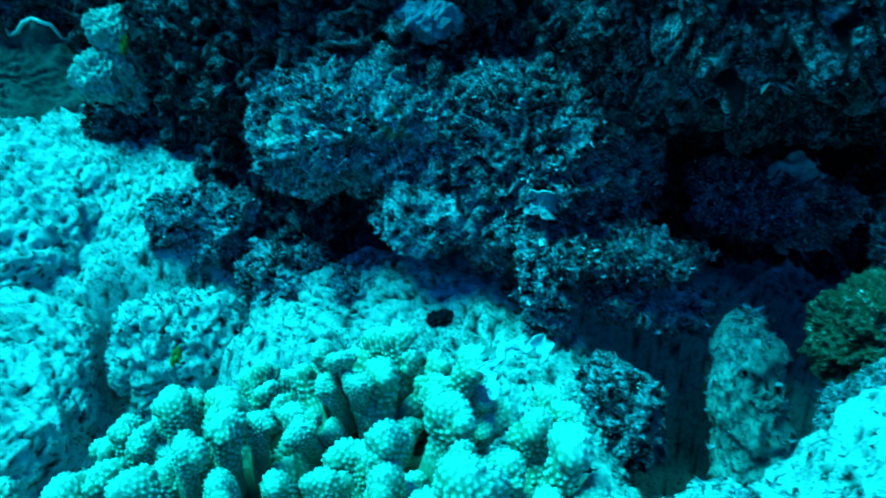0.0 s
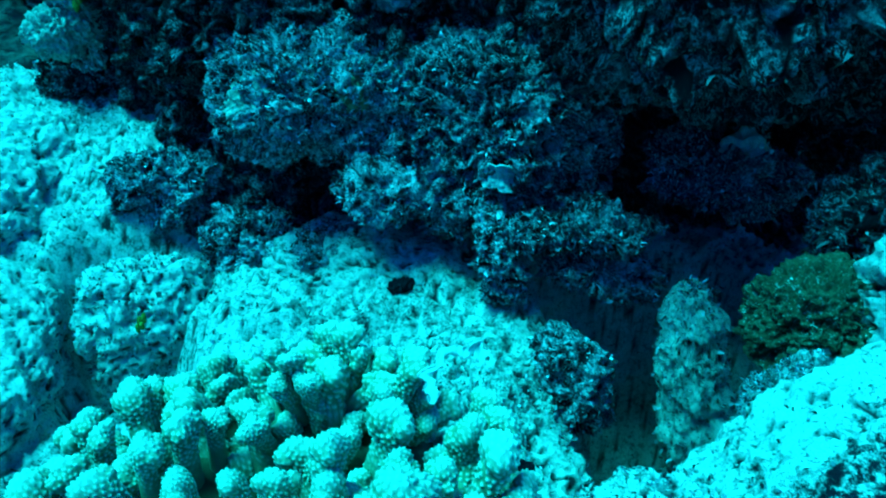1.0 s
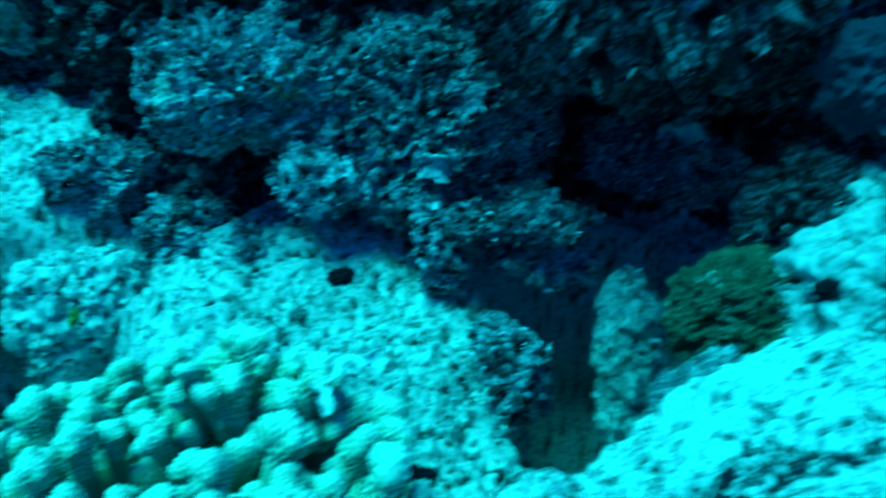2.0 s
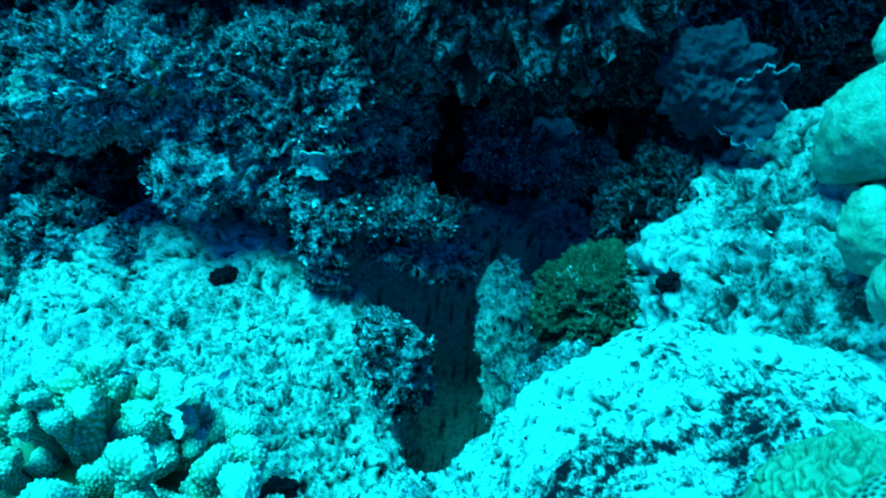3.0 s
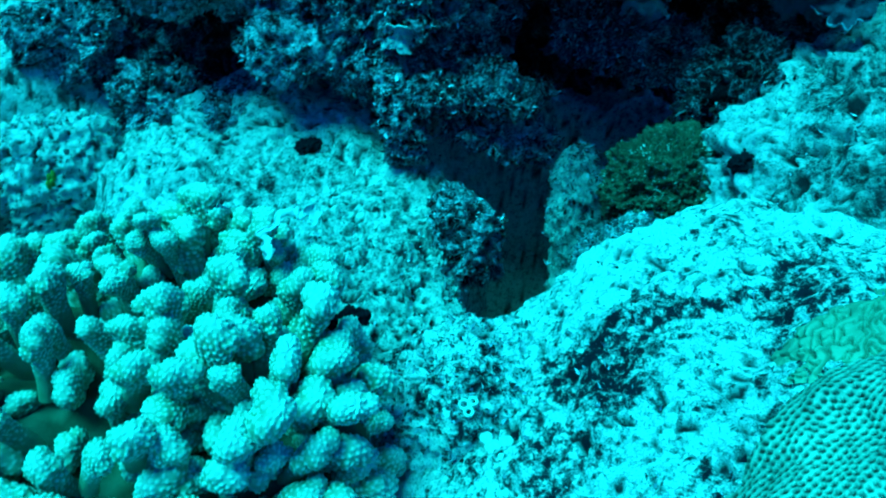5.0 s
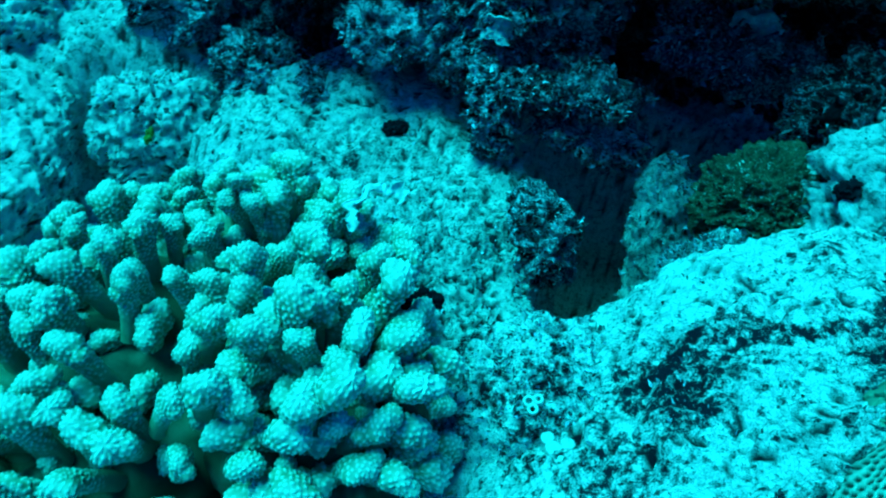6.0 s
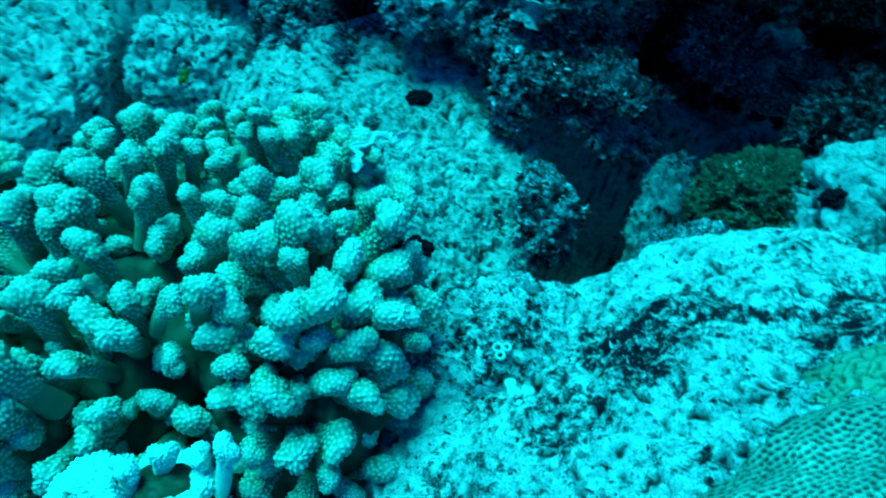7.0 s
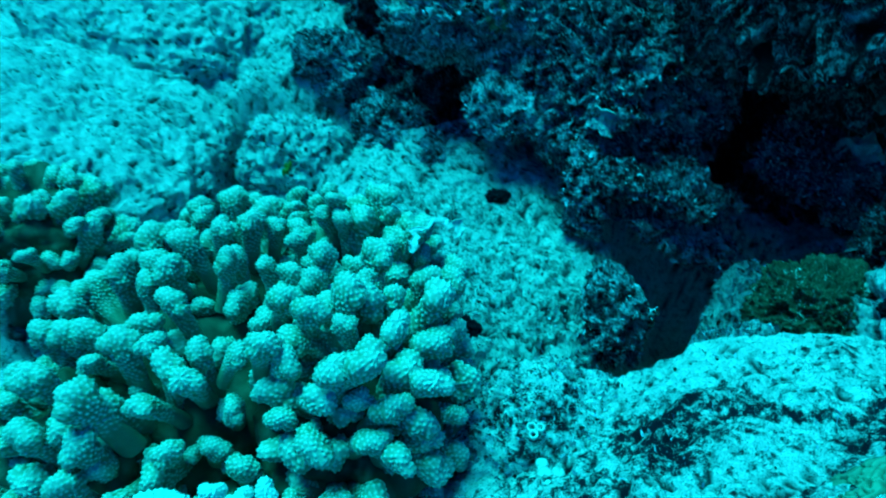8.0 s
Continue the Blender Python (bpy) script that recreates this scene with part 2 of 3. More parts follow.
rock("boulder", "small pale knob on the rim of the patchy boulder", (0.296, 0.424, 0.334), (0.034, 0.022, 0.019), (0, -12, 12), 63, 0.045, ROCK_SLOPE, 6, 2.4, 0.50, "boulder")
rock("rock_slab", "flat pale rock slab beside the branching coral", (0.032, 0.66, 0.06), (0.165, 0.178, 0.117), (8, -2, 6), 13, 0.045, ROCK_PALE, 7, 3.4, 0.36, "rock")
rock("reef_rock", "dark crumbly rock at the corner of the slab", (0.212, 0.755, 0.135), (0.048, 0.060, 0.068), (0, 0, 12), 28, 0.05, ROCK_MID, 6, 2.6, 0.30)
rock("reef_rock", "dark turf-covered flank of the silty slope", (0.470, 0.605, 0.402), (0.055, 0.062, 0.054), (0, -20, 10), 65, 0.07, ROCK_SHADED, 6, 2.4, 0.30)
rock("silt_bank", "low bank of pale silt at the foot of the wall", (-0.02, 1.02, 0.185), (0.20, 0.11, 0.055), (14, 2, -4), 64, 0.035, ROCK_PALE, 6, 2.4, 0.44, "silt")
rock("rock_shelf", "broad bright silt-dusted rock shelf with cracked edge", (-0.754, 0.80, 0.106), (0.262, 0.275, 0.115), (4, 8, 17), 24, 0.036, ROCK_SILT, 7, 3.6, 0.56, "rock shelf")
rock("rock_shelf", "upper pale rock shelf rising towards the wall", (-0.87, 1.26, 0.235), (0.28, 0.26, 0.14), (24, 6, -6), 25, 0.05, ROCK_SILT, 7, 3.0, 0.60, "rock shelf")
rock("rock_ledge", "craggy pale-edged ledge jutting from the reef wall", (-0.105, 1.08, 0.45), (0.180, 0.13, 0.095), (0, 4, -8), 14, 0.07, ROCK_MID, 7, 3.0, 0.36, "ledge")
# low pit threshold: denser dark cover deepens the painted shade of the overhang
rock("rock_ledge", "dark overhanging rock mass of the reef wall", (0.48, 0.86, 0.672), (0.32, 0.25, 0.18), (-8, 0, 10), 15, 0.10, ROCK_SHADED, 7, 2.8, 0.18, "ledge")
rock("reef_rock", "pale weathered foot of the reef wall", (0.15, 1.00, 0.40), (0.135, 0.12, 0.15), (0, 0, 0), 16, 0.07, ROCK_MID_SHADED, 7, 2.8, 0.36)
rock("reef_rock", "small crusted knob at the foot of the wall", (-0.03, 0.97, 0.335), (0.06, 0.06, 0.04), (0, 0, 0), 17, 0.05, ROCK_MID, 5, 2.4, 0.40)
rock("reef_rock", "pale rounded rock standing in the dark crevice", (0.396, 0.780, 0.066), (0.044, 0.045, 0.200), (0, -8, 0), 18, 0.026, ROCK_PALE, 6, 2.6, 0.60)
rock("reef_rock", "grey rock at the back of the crevice", (0.450, 0.95, 0.365), (0.085, 0.08, 0.050), (0, 6, 0), 19, 0.07, ROCK_MID_SHADED, 6, 2.4, 0.36)
rock("reef_rock", "pale bridge of rock over the dark crevice", (0.225, 0.860, 0.312), (0.115, 0.050, 0.022), (0, -4, -14), 61, 0.08, ROCK_MID_SHADED, 6, 2.4, 0.30)
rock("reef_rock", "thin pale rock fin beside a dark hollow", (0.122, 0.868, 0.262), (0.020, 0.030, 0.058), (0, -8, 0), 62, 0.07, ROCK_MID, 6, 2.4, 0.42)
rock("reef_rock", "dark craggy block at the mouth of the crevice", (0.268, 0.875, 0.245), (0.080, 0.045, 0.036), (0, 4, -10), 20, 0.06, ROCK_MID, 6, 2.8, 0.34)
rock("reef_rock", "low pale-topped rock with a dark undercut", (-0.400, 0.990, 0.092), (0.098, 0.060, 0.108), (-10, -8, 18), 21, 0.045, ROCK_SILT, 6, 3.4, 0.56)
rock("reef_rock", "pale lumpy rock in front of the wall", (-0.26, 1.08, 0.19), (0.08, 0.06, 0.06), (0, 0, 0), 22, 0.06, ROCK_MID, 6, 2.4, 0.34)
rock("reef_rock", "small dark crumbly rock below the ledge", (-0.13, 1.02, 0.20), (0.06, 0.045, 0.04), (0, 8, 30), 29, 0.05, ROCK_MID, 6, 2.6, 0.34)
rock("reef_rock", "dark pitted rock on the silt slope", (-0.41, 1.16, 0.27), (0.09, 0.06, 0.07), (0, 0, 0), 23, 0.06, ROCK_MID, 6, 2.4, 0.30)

# ---- cauliflower corals ----
def branch_mesh(seed, width, flat, tall, lobes, mat, length=0.075, cols=78, rows=58, pitch=0.0030):
    """One coral branch: a flattened stalk that swells to a rounded, lobed head, covered with rows of small round warts.
    Its foot is at the origin, its tip up along z."""
    rng = np.random.RandomState(seed)
    cap = rows * 2 // 3
    polar = np.concatenate([np.linspace(0.001, 1, cap) * radians(140), np.full(rows - cap, radians(140))])
    along = np.concatenate([np.zeros(cap), np.linspace(0, 1, rows - cap + 1)[1:] ** 1.8])
    a = np.arange(cols) * 2 * math.pi / cols
    th, aa, down = np.repeat(polar, cols), np.tile(a, rows), np.repeat(along, cols)
    d = np.stack([np.sin(th) * np.cos(aa), np.sin(th) * np.sin(aa), np.cos(th)], 1)
    full = 0.78 * (1 + 0.16 * d[:, 2])
    reach = (np.abs(d[:, 0] / full) ** 2.3 + np.abs(d[:, 1] / (full * flat)) ** 2.3 + np.abs(d[:, 2] / tall) ** 2.3) ** (-1 / 2.3)
    for k in range(lobes):
        ang = math.pi * k + rng.normal() * 0.7
        up = tall * (0.42 + 0.22 * rng.rand()) if k < 3 else tall * (0.25 * rng.rand())
        c = np.array([(0.50 + 0.24 * rng.rand()) * math.cos(ang), 0.55 * flat * math.sin(ang) + 0.10 * rng.normal(), up])
        r = 0.42 + 0.14 * rng.rand()
        dc = d @ c
        disc = dc * dc - c @ c + r * r
        hit = np.where(disc > 0, dc + np.sqrt(np.maximum(disc, 0)), 0)
        soft = 0.15
        h = np.clip(0.5 + 0.5 * (hit - reach) / soft, 0, 1)
        reach = reach * (1 - h) + hit * h + soft * h * (1 - h)
    p = d * reach[:, None] * width
    p += d * (0.05 * width * fbm(d * 1.6 + seed * 5.1, 2))[:, None]
    high = np.clip(p[:, 2] / (tall * width) * 0.5 + 0.5, 0, 1)
    z0 = length - tall * width
    last = p[(cap - 1) * cols : cap * cols]
    stalk = np.tile(last, (rows, 1)) * np.array([1, 1, 0]) * (1 + 0.12 * down[:, None])
    stalk[:, 2] = np.tile(last[:, 2], rows) - down * (z0 + np.tile(last[:, 2], rows))
    p = np.where(down[:, None] > 0, stalk, p)
    high = np.where(down > 0, 0, high)
    n = np.where(down[:, None] > 0, d * np.array([1, 1, 0.0]), d * np.array([1, 1 / flat, 1 / tall]))
    n /= np.linalg.norm(n, axis=1)[:, None]
    near = np.full(len(p), 1.0)
    for i in rng.permutation(len(p)):
        if near[i] > pitch:
            near = np.minimum(near, np.linalg.norm(p - p[i], axis=1))
    wart = np.sqrt(np.maximum(0, 1 - (near / (0.47 * pitch)) ** 2))
    wart *= 1 - step(0.15, 0.40, down)
    p = p + n * (0.44 * pitch * wart * (0.75 + 0.5 * high))[:, None]
    bend = np.clip(p[:, 2] + z0, 0, None) ** 2 / length**2
    p[:, :2] += bend[:, None] * rng.normal(size=2) * 0.007
    p[:, 2] += z0
    tip = step(0.74, 1.10, high)
    grid = np.arange(rows * cols).reshape(rows, cols)
    nxt = np.roll(grid, -1, axis=1)
    f = np.stack([grid[:-1], grid[1:], nxt[1:], nxt[:-1]], -1).reshape(-1, 4)
    return mesh_of("branch", p, f, mat, tip=tip, wart=wart)


FORMS = ((1, 0.0130, 0.74, 1.5, 4), (2, 0.0122, 0.82, 1.6, 4), (3, 0.0145, 0.68, 1.3, 5), (4, 0.0118, 0.80, 1.8, 3), (5, 0.0140, 0.70, 1.5, 6), (6, 0.0128, 0.72, 1.9, 5), (7, 0.0118, 0.88, 1.5, 3), (8, 0.0135, 0.74, 1.7, 4))
BRANCHES = [branch_mesh(*form, CORAL) for form in FORMS]
BRANCHES_LOW = [branch_mesh(*form, CORAL, cols=50, rows=36, pitch=0.0036) for form in FORMS]
BRIGHT = [branch_mesh(s, w, g, e, k, CORAL_LIT) for s, w, g, e, k in ((12, 0.0130, 0.78, 1.3, 4), (13, 0.0120, 0.8, 1.6, 3), (14, 0.0140, 0.7, 1.3, 5))]
WHITE = [branch_mesh(s, w, g, e, k, CORAL_WHITE) for s, w, g, e, k in ((15, 0.0130, 0.78, 1.3, 4), (16, 0.0125, 0.75, 1.4, 5))]

# heads that stand out on the large colony: x, y, z of the tip, size
HEADS = [
    (0.048, 0.212, 0.390, 1.15), (0.028, 0.209, 0.378, 1.0), (0.010, 0.206, 0.352, 1.1),
    (0.083, 0.232, 0.376, 1.05), (0.068, 0.218, 0.356, 1.0), (0.056, 0.208, 0.337, 1.0),
    (0.019, 0.276, 0.398, 1.2), (0.004, 0.256, 0.408, 1.15), (0.049, 0.262, 0.388, 1.05),
    (0.074, 0.266, 0.380, 1.1), (0.063, 0.292, 0.398, 1.2), (-0.040, 0.266, 0.378, 1.0),
    (-0.012, 0.247, 0.389, 1.0), (-0.066, 0.278, 0.338, 0.95), (-0.037, 0.216, 0.372, 1.1),
    (-0.062, 0.226, 0.345, 0.85), (-0.018, 0.222, 0.360, 1.0), (-0.052, 0.222, 0.300, 0.85),
]
HEADS_BEHIND = [
    (-0.010, 0.204, 0.330, 0.9), (-0.085, 0.210, 0.318, 1.15), (-0.130, 0.206, 0.292, 1.1),
    (-0.108, 0.300, 0.330, 1.0), (-0.028, 0.302, 0.407, 1.0), (-0.026, 0.282, 0.390, 0.9),
    (0.007, 0.332, 0.400, 1.15), (-0.222, 0.412, 0.340, 1.05), (-0.204, 0.448, 0.342, 1.1),
    (-0.045, 0.458, 0.386, 1.1), (0.012, 0.392, 0.402, 1.1), (-0.090, 0.450, 0.372, 1.05),
    (0.072, 0.332, 0.398, 1.0), (0.056, 0.322, 0.392, 1.0), (0.062, 0.356, 0.392, 0.9),
]
HEADS_SIDE = [
    (-0.162, 0.179, 0.300, 1.25), (-0.164, 0.226, 0.315, 1.2), (-0.252, 0.269, 0.300, 1.25), (-0.226, 0.302, 0.325, 1.2),
    (-0.261, 0.241, 0.285, 1.2), (-0.222, 0.198, 0.285, 1.25), (-0.162, 0.164, 0.255, 1.25), (-0.204, 0.163, 0.260, 1.2),
    (-0.164, 0.148, 0.235, 1.2), (-0.095, 0.184, 0.268, 1.05), (-0.205, 0.245, 0.305, 1.2), (-0.245, 0.190, 0.250, 1.1),
]
HEADS_SMALL = [
    (-0.035, 0.163, 0.291, 0.8), (0.009, 0.165, 0.307, 0.8), (-0.054, 0.153, 0.280, 0.75), (-0.011, 0.166, 0.285, 0.7), (-0.075, 0.150, 0.255, 0.7),
]


def coral(label, centre, domes, seed, heads=(), gap=0.025, size=1.0, kinds=BRANCHES):
    """A branching colony: domes of (offset, radii) that grow from one foot and carry branches a finger's width apart."""
    rng = np.random.RandomState(seed)
    colony = new("cauliflower_coral")
    colony.location = centre
    tagged(colony, label, "coral", "branching corals")
    root = Vector(centre) - Vector((0, 0, 0.10))
    taken = []

    def grow(tip, out, scale, meshes):
        b = part("branch", meshes[rng.randint(len(meshes))], colony)
        foot = tip - Vector(centre) - out * 0.075 * scale
        b.matrix_basis = Matrix.Translation(foot) @ out.to_track_quat("Z", "Y").to_matrix().to_4x4() @ pose(0, 0, 0, 0, 0, rng.rand() * 360) @ Matrix.Scale(scale, 4)
        taken.append(np.array(tip))

    for x, y, z, scale in heads:
        tip = Vector((x, y, z))
        out = (tip - root).normalized() + 0.12 * Vector(rng.normal(size=3)) + Vector((0, -0.05, 0.25 if x > -0.14 else 0.9))
        # most heads at the right front take the brighter skin in place of light
        grow(tip, out.normalized(), 0.92 * scale, BRIGHT if kinds is BRANCHES and x > 0.005 and y < 0.30 and rng.rand() < 0.6 else kinds)
    for offset, radii in domes:
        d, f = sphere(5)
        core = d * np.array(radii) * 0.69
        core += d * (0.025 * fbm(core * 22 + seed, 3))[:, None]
        part("base", mesh_of("base", core + np.array(offset), f, CORAL_CORE_SHADED, tip=0 * d[:, 0], wart=step(0.6, 0.1, cells(core / 0.005)[0])), colony, "coral base, darkened for the shade between the branches")
        total = 900
        for n, i in enumerate(np.concatenate([rng.permutation(total), rng.permutation(total)])):
            deep = 0.80 if n >= total else 1.0
            z = 1 - 2 * (i + 0.5) / total
            if z < -0.1:
                continue
            a = i * 2.39996
            s = math.sqrt(1 - z * z)
            way = Vector((s * math.cos(a) * radii[0], s * math.sin(a) * radii[1], z * radii[2]))
            if any(sum(((way[k] + offset[k] - o[k]) / r[k]) ** 2 for k in range(3)) < 0.80 for o, r in domes if o is not offset):
                continue
            tip = Vector(centre) + Vector(offset) + way * deep * (0.93 + 0.11 * rng.rand())
            room = gap * (0.86 + 0.5 * rng.rand() ** 2) * (1.2 if tip.z < 0.32 and tip.y < 0.32 else 1.0)
            if taken and np.linalg.norm(np.array(taken) - np.array(tip), axis=1).min() < room:
                continue
            out = Vector((way.x / radii[0] ** 2, way.y / radii[1] ** 2, way.z / radii[2] ** 2)).normalized()
            out = (out + 0.40 * Vector((0, 0, 1)) + 0.16 * Vector(rng.normal(size=3))).normalized()
            grow(tip, out, deep * size * (0.72 + 0.5 * rng.rand()), BRANCHES_LOW if kinds is BRANCHES and (deep < 1 or tip.y > 0.40) else kinds)
    return colony


coral("large pale cauliflower coral with knobbly warty branches", (-0.11, 0.375, 0.185), [((0, 0, 0), (0.205, 0.222, 0.180)), ((0.135, -0.095, 0.05), (0.100, 0.110, 0.165)), ((0.065, 0.04, 0.03), (0.12, 0.09, 0.185)), ((-0.088, -0.145, -0.02), (0.10, 0.085, 0.115))], 3, HEADS + HEADS_BEHIND + HEADS_SIDE)
coral("pale cauliflower coral behind the larger colony", (-0.47, 0.46, 0.17), [((0, 0, 0), (0.13, 0.11, 0.12))], 4, gap=0.036, size=1.1)
coral("small bright cauliflower coral close below", (-0.045, 0.150, 0.185), [((0, 0, 0), (0.075, 0.045, 0.105))], 5, HEADS_SMALL, gap=0.024, size=0.9, kinds=WHITE)

# ---- other corals and growths ----
def plain_material(name, low, high, scale=60.0, rough=0.7, bump=0.002, spec=0.25, fleck=None):
    m, nodes, links, bsdf = material(name)
    big = noise_node(nodes, links, scale, 5, 0.6, 0.4)
    fine = noise_node(nodes, links, scale * 8, 6, 0.65)
    c = mixed(nodes, links, low, high, ramp(nodes, links, big, [(0.38, (0, 0, 0)), (0.62, (1, 1, 1))]))
    c = mixed(nodes, links, c, ramp(nodes, links, fine, [(0.3, (0.55, 0.55, 0.55)), (0.65, (1, 1, 1))]), 0.9, "MULTIPLY")
    if fleck:
        patch = ramp(nodes, links, noise_node(nodes, links, 24, 3, 0.5), [(0.44, (0.15, 0.15, 0.15)), (0.60, (1, 1, 1))])
        dots = ramp(nodes, links, noise_node(nodes, links, 260, 5, 0.65), [(0.54, (0, 0, 0)), (0.62, (1, 1, 1))])
        c = mixed(nodes, links, c, fleck, mixed(nodes, links, dots, patch, 1.0, "MULTIPLY"))
    links.new(c, bsdf.inputs["Base Color"])
    bsdf.inputs["Roughness"].default_value = rough
    bsdf.inputs["Specular IOR Level"].default_value = spec
    bumped(nodes, links, bsdf, [(fine, bump, 0.9)])
    return m


def pit_material(name, skin, pit, rough=0.55):
    m, nodes, links, bsdf = material(name)
    fine = noise_node(nodes, links, 420, 5, 0.6)
    big = noise_node(nodes, links, 30, 4, 0.55)
    c = mixed(nodes, links, skin, tuple(0.6 * v for v in skin), ramp(nodes, links, big, [(0.4, (0, 0, 0)), (0.65, (1, 1, 1))]))
    c = mixed(nodes, links, c, pit, attribute(nodes, "turf"))
    links.new(c, bsdf.inputs["Base Color"])
    bsdf.inputs["Roughness"].default_value = rough
    bumped(nodes, links, bsdf, [(fine, 0.001, 0.7)])
    return m


HONEYCOMB = pit_material("honeycomb_coral_skin", (0.26, 0.35, 0.29), (0.012, 0.017, 0.012), 0.34)
BRAIN = pit_material("brain_coral_skin", (0.16, 0.23, 0.155), (0.035, 0.05, 0.028))
GREEN_TURF = plain_material("olive_algae_crust", (0.026, 0.034, 0.020), (0.072, 0.082, 0.052), 55, 0.9, 0.004, 0.1, (0.40, 0.48, 0.46))
PILLOW = plain_material("leather_coral_skin", (0.24, 0.31, 0.23), (0.44, 0.50, 0.41), 50, 0.8, 0.003)
SPONGE = plain_material("violet_sponge_skin", (0.008, 0.012, 0.034), (0.024, 0.034, 0.066), 24, 0.8, 0.003)
SPONGE_RIM = plain_material("pale_sponge_rim", (0.08, 0.11, 0.18), (0.18, 0.23, 0.32), 50, 0.7)
PLATE = plain_material("plate_coral_skin", (0.022, 0.032, 0.034), (0.048, 0.062, 0.064), 14, 0.8, 0.003)
PLATE_RIM = plain_material("plate_coral_rim", (0.5, 0.55, 0.5), (0.7, 0.75, 0.7), 60, 0.7)
SHELL = plain_material("bleached_shell", (0.50, 0.54, 0.50), (0.80, 0.83, 0.79), 160, 0.4, 0.001, 0.5)
BLACK_SPONGE_SHADE = plain_material("black_sponge_shade", (0.004, 0.005, 0.010), (0.012, 0.014, 0.022), 90, 0.9, 0.002, 0.05)
YELLOW_ALGA = plain_material("yellow_green_alga", (0.10, 0.13, 0.015), (0.24, 0.28, 0.04), 120, 0.7)
GREY_SPONGE = plain_material("pale_grey_sponge", (0.22, 0.28, 0.32), (0.42, 0.50, 0.54), 50, 0.8)


def mound(name, label, category, centre, radii, turns, seed, mat, relief, level=6):
    """A rounded colony that grows on rock: an ellipsoid with the relief of its kind."""
    d, f = sphere(level)
    p = d * np.array(radii)
    p += d * (0.10 * min(radii) * fbm(d * 1.7 + seed, 3))[:, None]
    h, dark = relief(p)
    p = (p + d * h[:, None]) @ turn(*turns).T
    ob = new(name, mesh_of(name, p, f, mat, turf=dark))
    ob.location = centre
    return tagged(ob, label, category)


def honeycomb(p):
    """Staggered rows of round cups with raised walls, bent a little by the growth of the colony."""
    warp = 0.0035 * np.stack([fbm(p * 26, 2), fbm(p * 26 + 40, 2)], 1)
    x, y = (p[:, 0] + warp[:, 0]) / 0.0044, (p[:, 1] + warp[:, 1]) / 0.0037
    best = np.full(len(p), 9.0)
    for k in (-1, 0, 1):
        row = np.floor(y) + k
        shift = x + 0.5 * (row % 2)
        for j in (-1, 0, 1):
            col = np.floor(shift) + j
            dx = shift - col - 0.5 + 0.16 * np.sin(col * 12.9 + row * 78.2)
            dy = y - row - 0.5 + 0.16 * np.sin(col * 39.3 + row * 11.1)
            best = np.minimum(best, np.hypot(dx, dy * 0.9))
    cup = step(0.42, 0.27, best)
    return 0.005 * fbm(p * 16 + 3, 3) - 0.0012 * cup + 0.0003 * step(0.46, 0.62, best), cup


def meander(p):
    q = p + 0.006 * np.stack([fbm(p * 60, 2), fbm(p * 60 + 9, 2), fbm(p * 60 + 19, 2)], 1)
    v = np.abs(perlin(q * np.array([120, 210, 150])))
    groove = step(0.26, 0.10, v)
    return -0.0030 * groove, groove * 0.8


def shaggy(p):
    return 0.020 * ridged(p * 32, 4, 0.6) + 0.006 * fbm(p * 150, 4, 0.65), 0 * p[:, 0]


def crumpled(p):
    return 0.006 * ridged(p * 90 + 2, 3) + 0.003 * fbm(p * 240, 3) - 0.002, 0 * p[:, 0]


def folded(p):
    return 0.020 * ridged(p * 30 + 4, 3) + 0.009 * ridged(p * 85, 3) + 0.003 * fbm(p * 200, 3), 0 * p[:, 0]


mound("honeycomb_coral", "greenish honeycomb coral with rows of dark round pits", "coral", (0.362, 0.106, 0.385), (0.15, 0.11, 0.045), (0, -24, 30), 31, HONEYCOMB, honeycomb, 8)
mound("brain_coral", "pale green brain coral with winding ridges", "coral", (0.374, 0.224, 0.394), (0.062, 0.046, 0.03), (0, -24, 30), 32, BRAIN, meander, 7)
mound("algae_lump", "olive brown algae-covered lump beside the crevice", "algae", (0.392, 0.558, 0.330), (0.053, 0.050, 0.044), (0, -10, 0), 33, GREEN_TURF, shaggy, 7)
mound("sponge", "pale green lumpy sponge high on the wall", "sponge", (-0.02, 1.02, 0.603), (0.030, 0.016, 0.014), (0, 10, 0), 35, SPONGE_RIM, folded, 6)


def leather_coral():
    colony = new("leather_coral")
    colony.location = (0.541, 0.41, 0.492)
    tagged(colony, "smooth pale cushion-shaped leather coral lobes on the slope", "coral")
    for seed, at, r in ((1, (-0.01, 0.015, 0.06), 0.045), (2, (-0.050, -0.045, 0.002), 0.028), (3, (0.045, 0.05, 0.115), 0.042), (4, (0.05, -0.02, 0.03), 0.045), (5, (-0.075, -0.105, -0.01), 0.025)):
        d, f = sphere(5)
        rng = np.random.RandomState(seed)
        p = d * 0.9 * r * np.array([1.05, 1.0, 0.9])
        for k in range(5):
            way = rng.normal(size=3)
            way /= np.linalg.norm(way)
            p += way * (np.exp(-(np.linalg.norm(d - way, axis=1) / 0.62) ** 2) * r * 0.36)[:, None]
        p += d * (0.0018 * fbm(p * 120 + seed, 2) + 0.001 * step(0.5, 0.1, cells(p / 0.004)[0]))[:, None]
        part("lobe", mesh_of("lobe", p, f, PILLOW), colony).location = at
    return colony


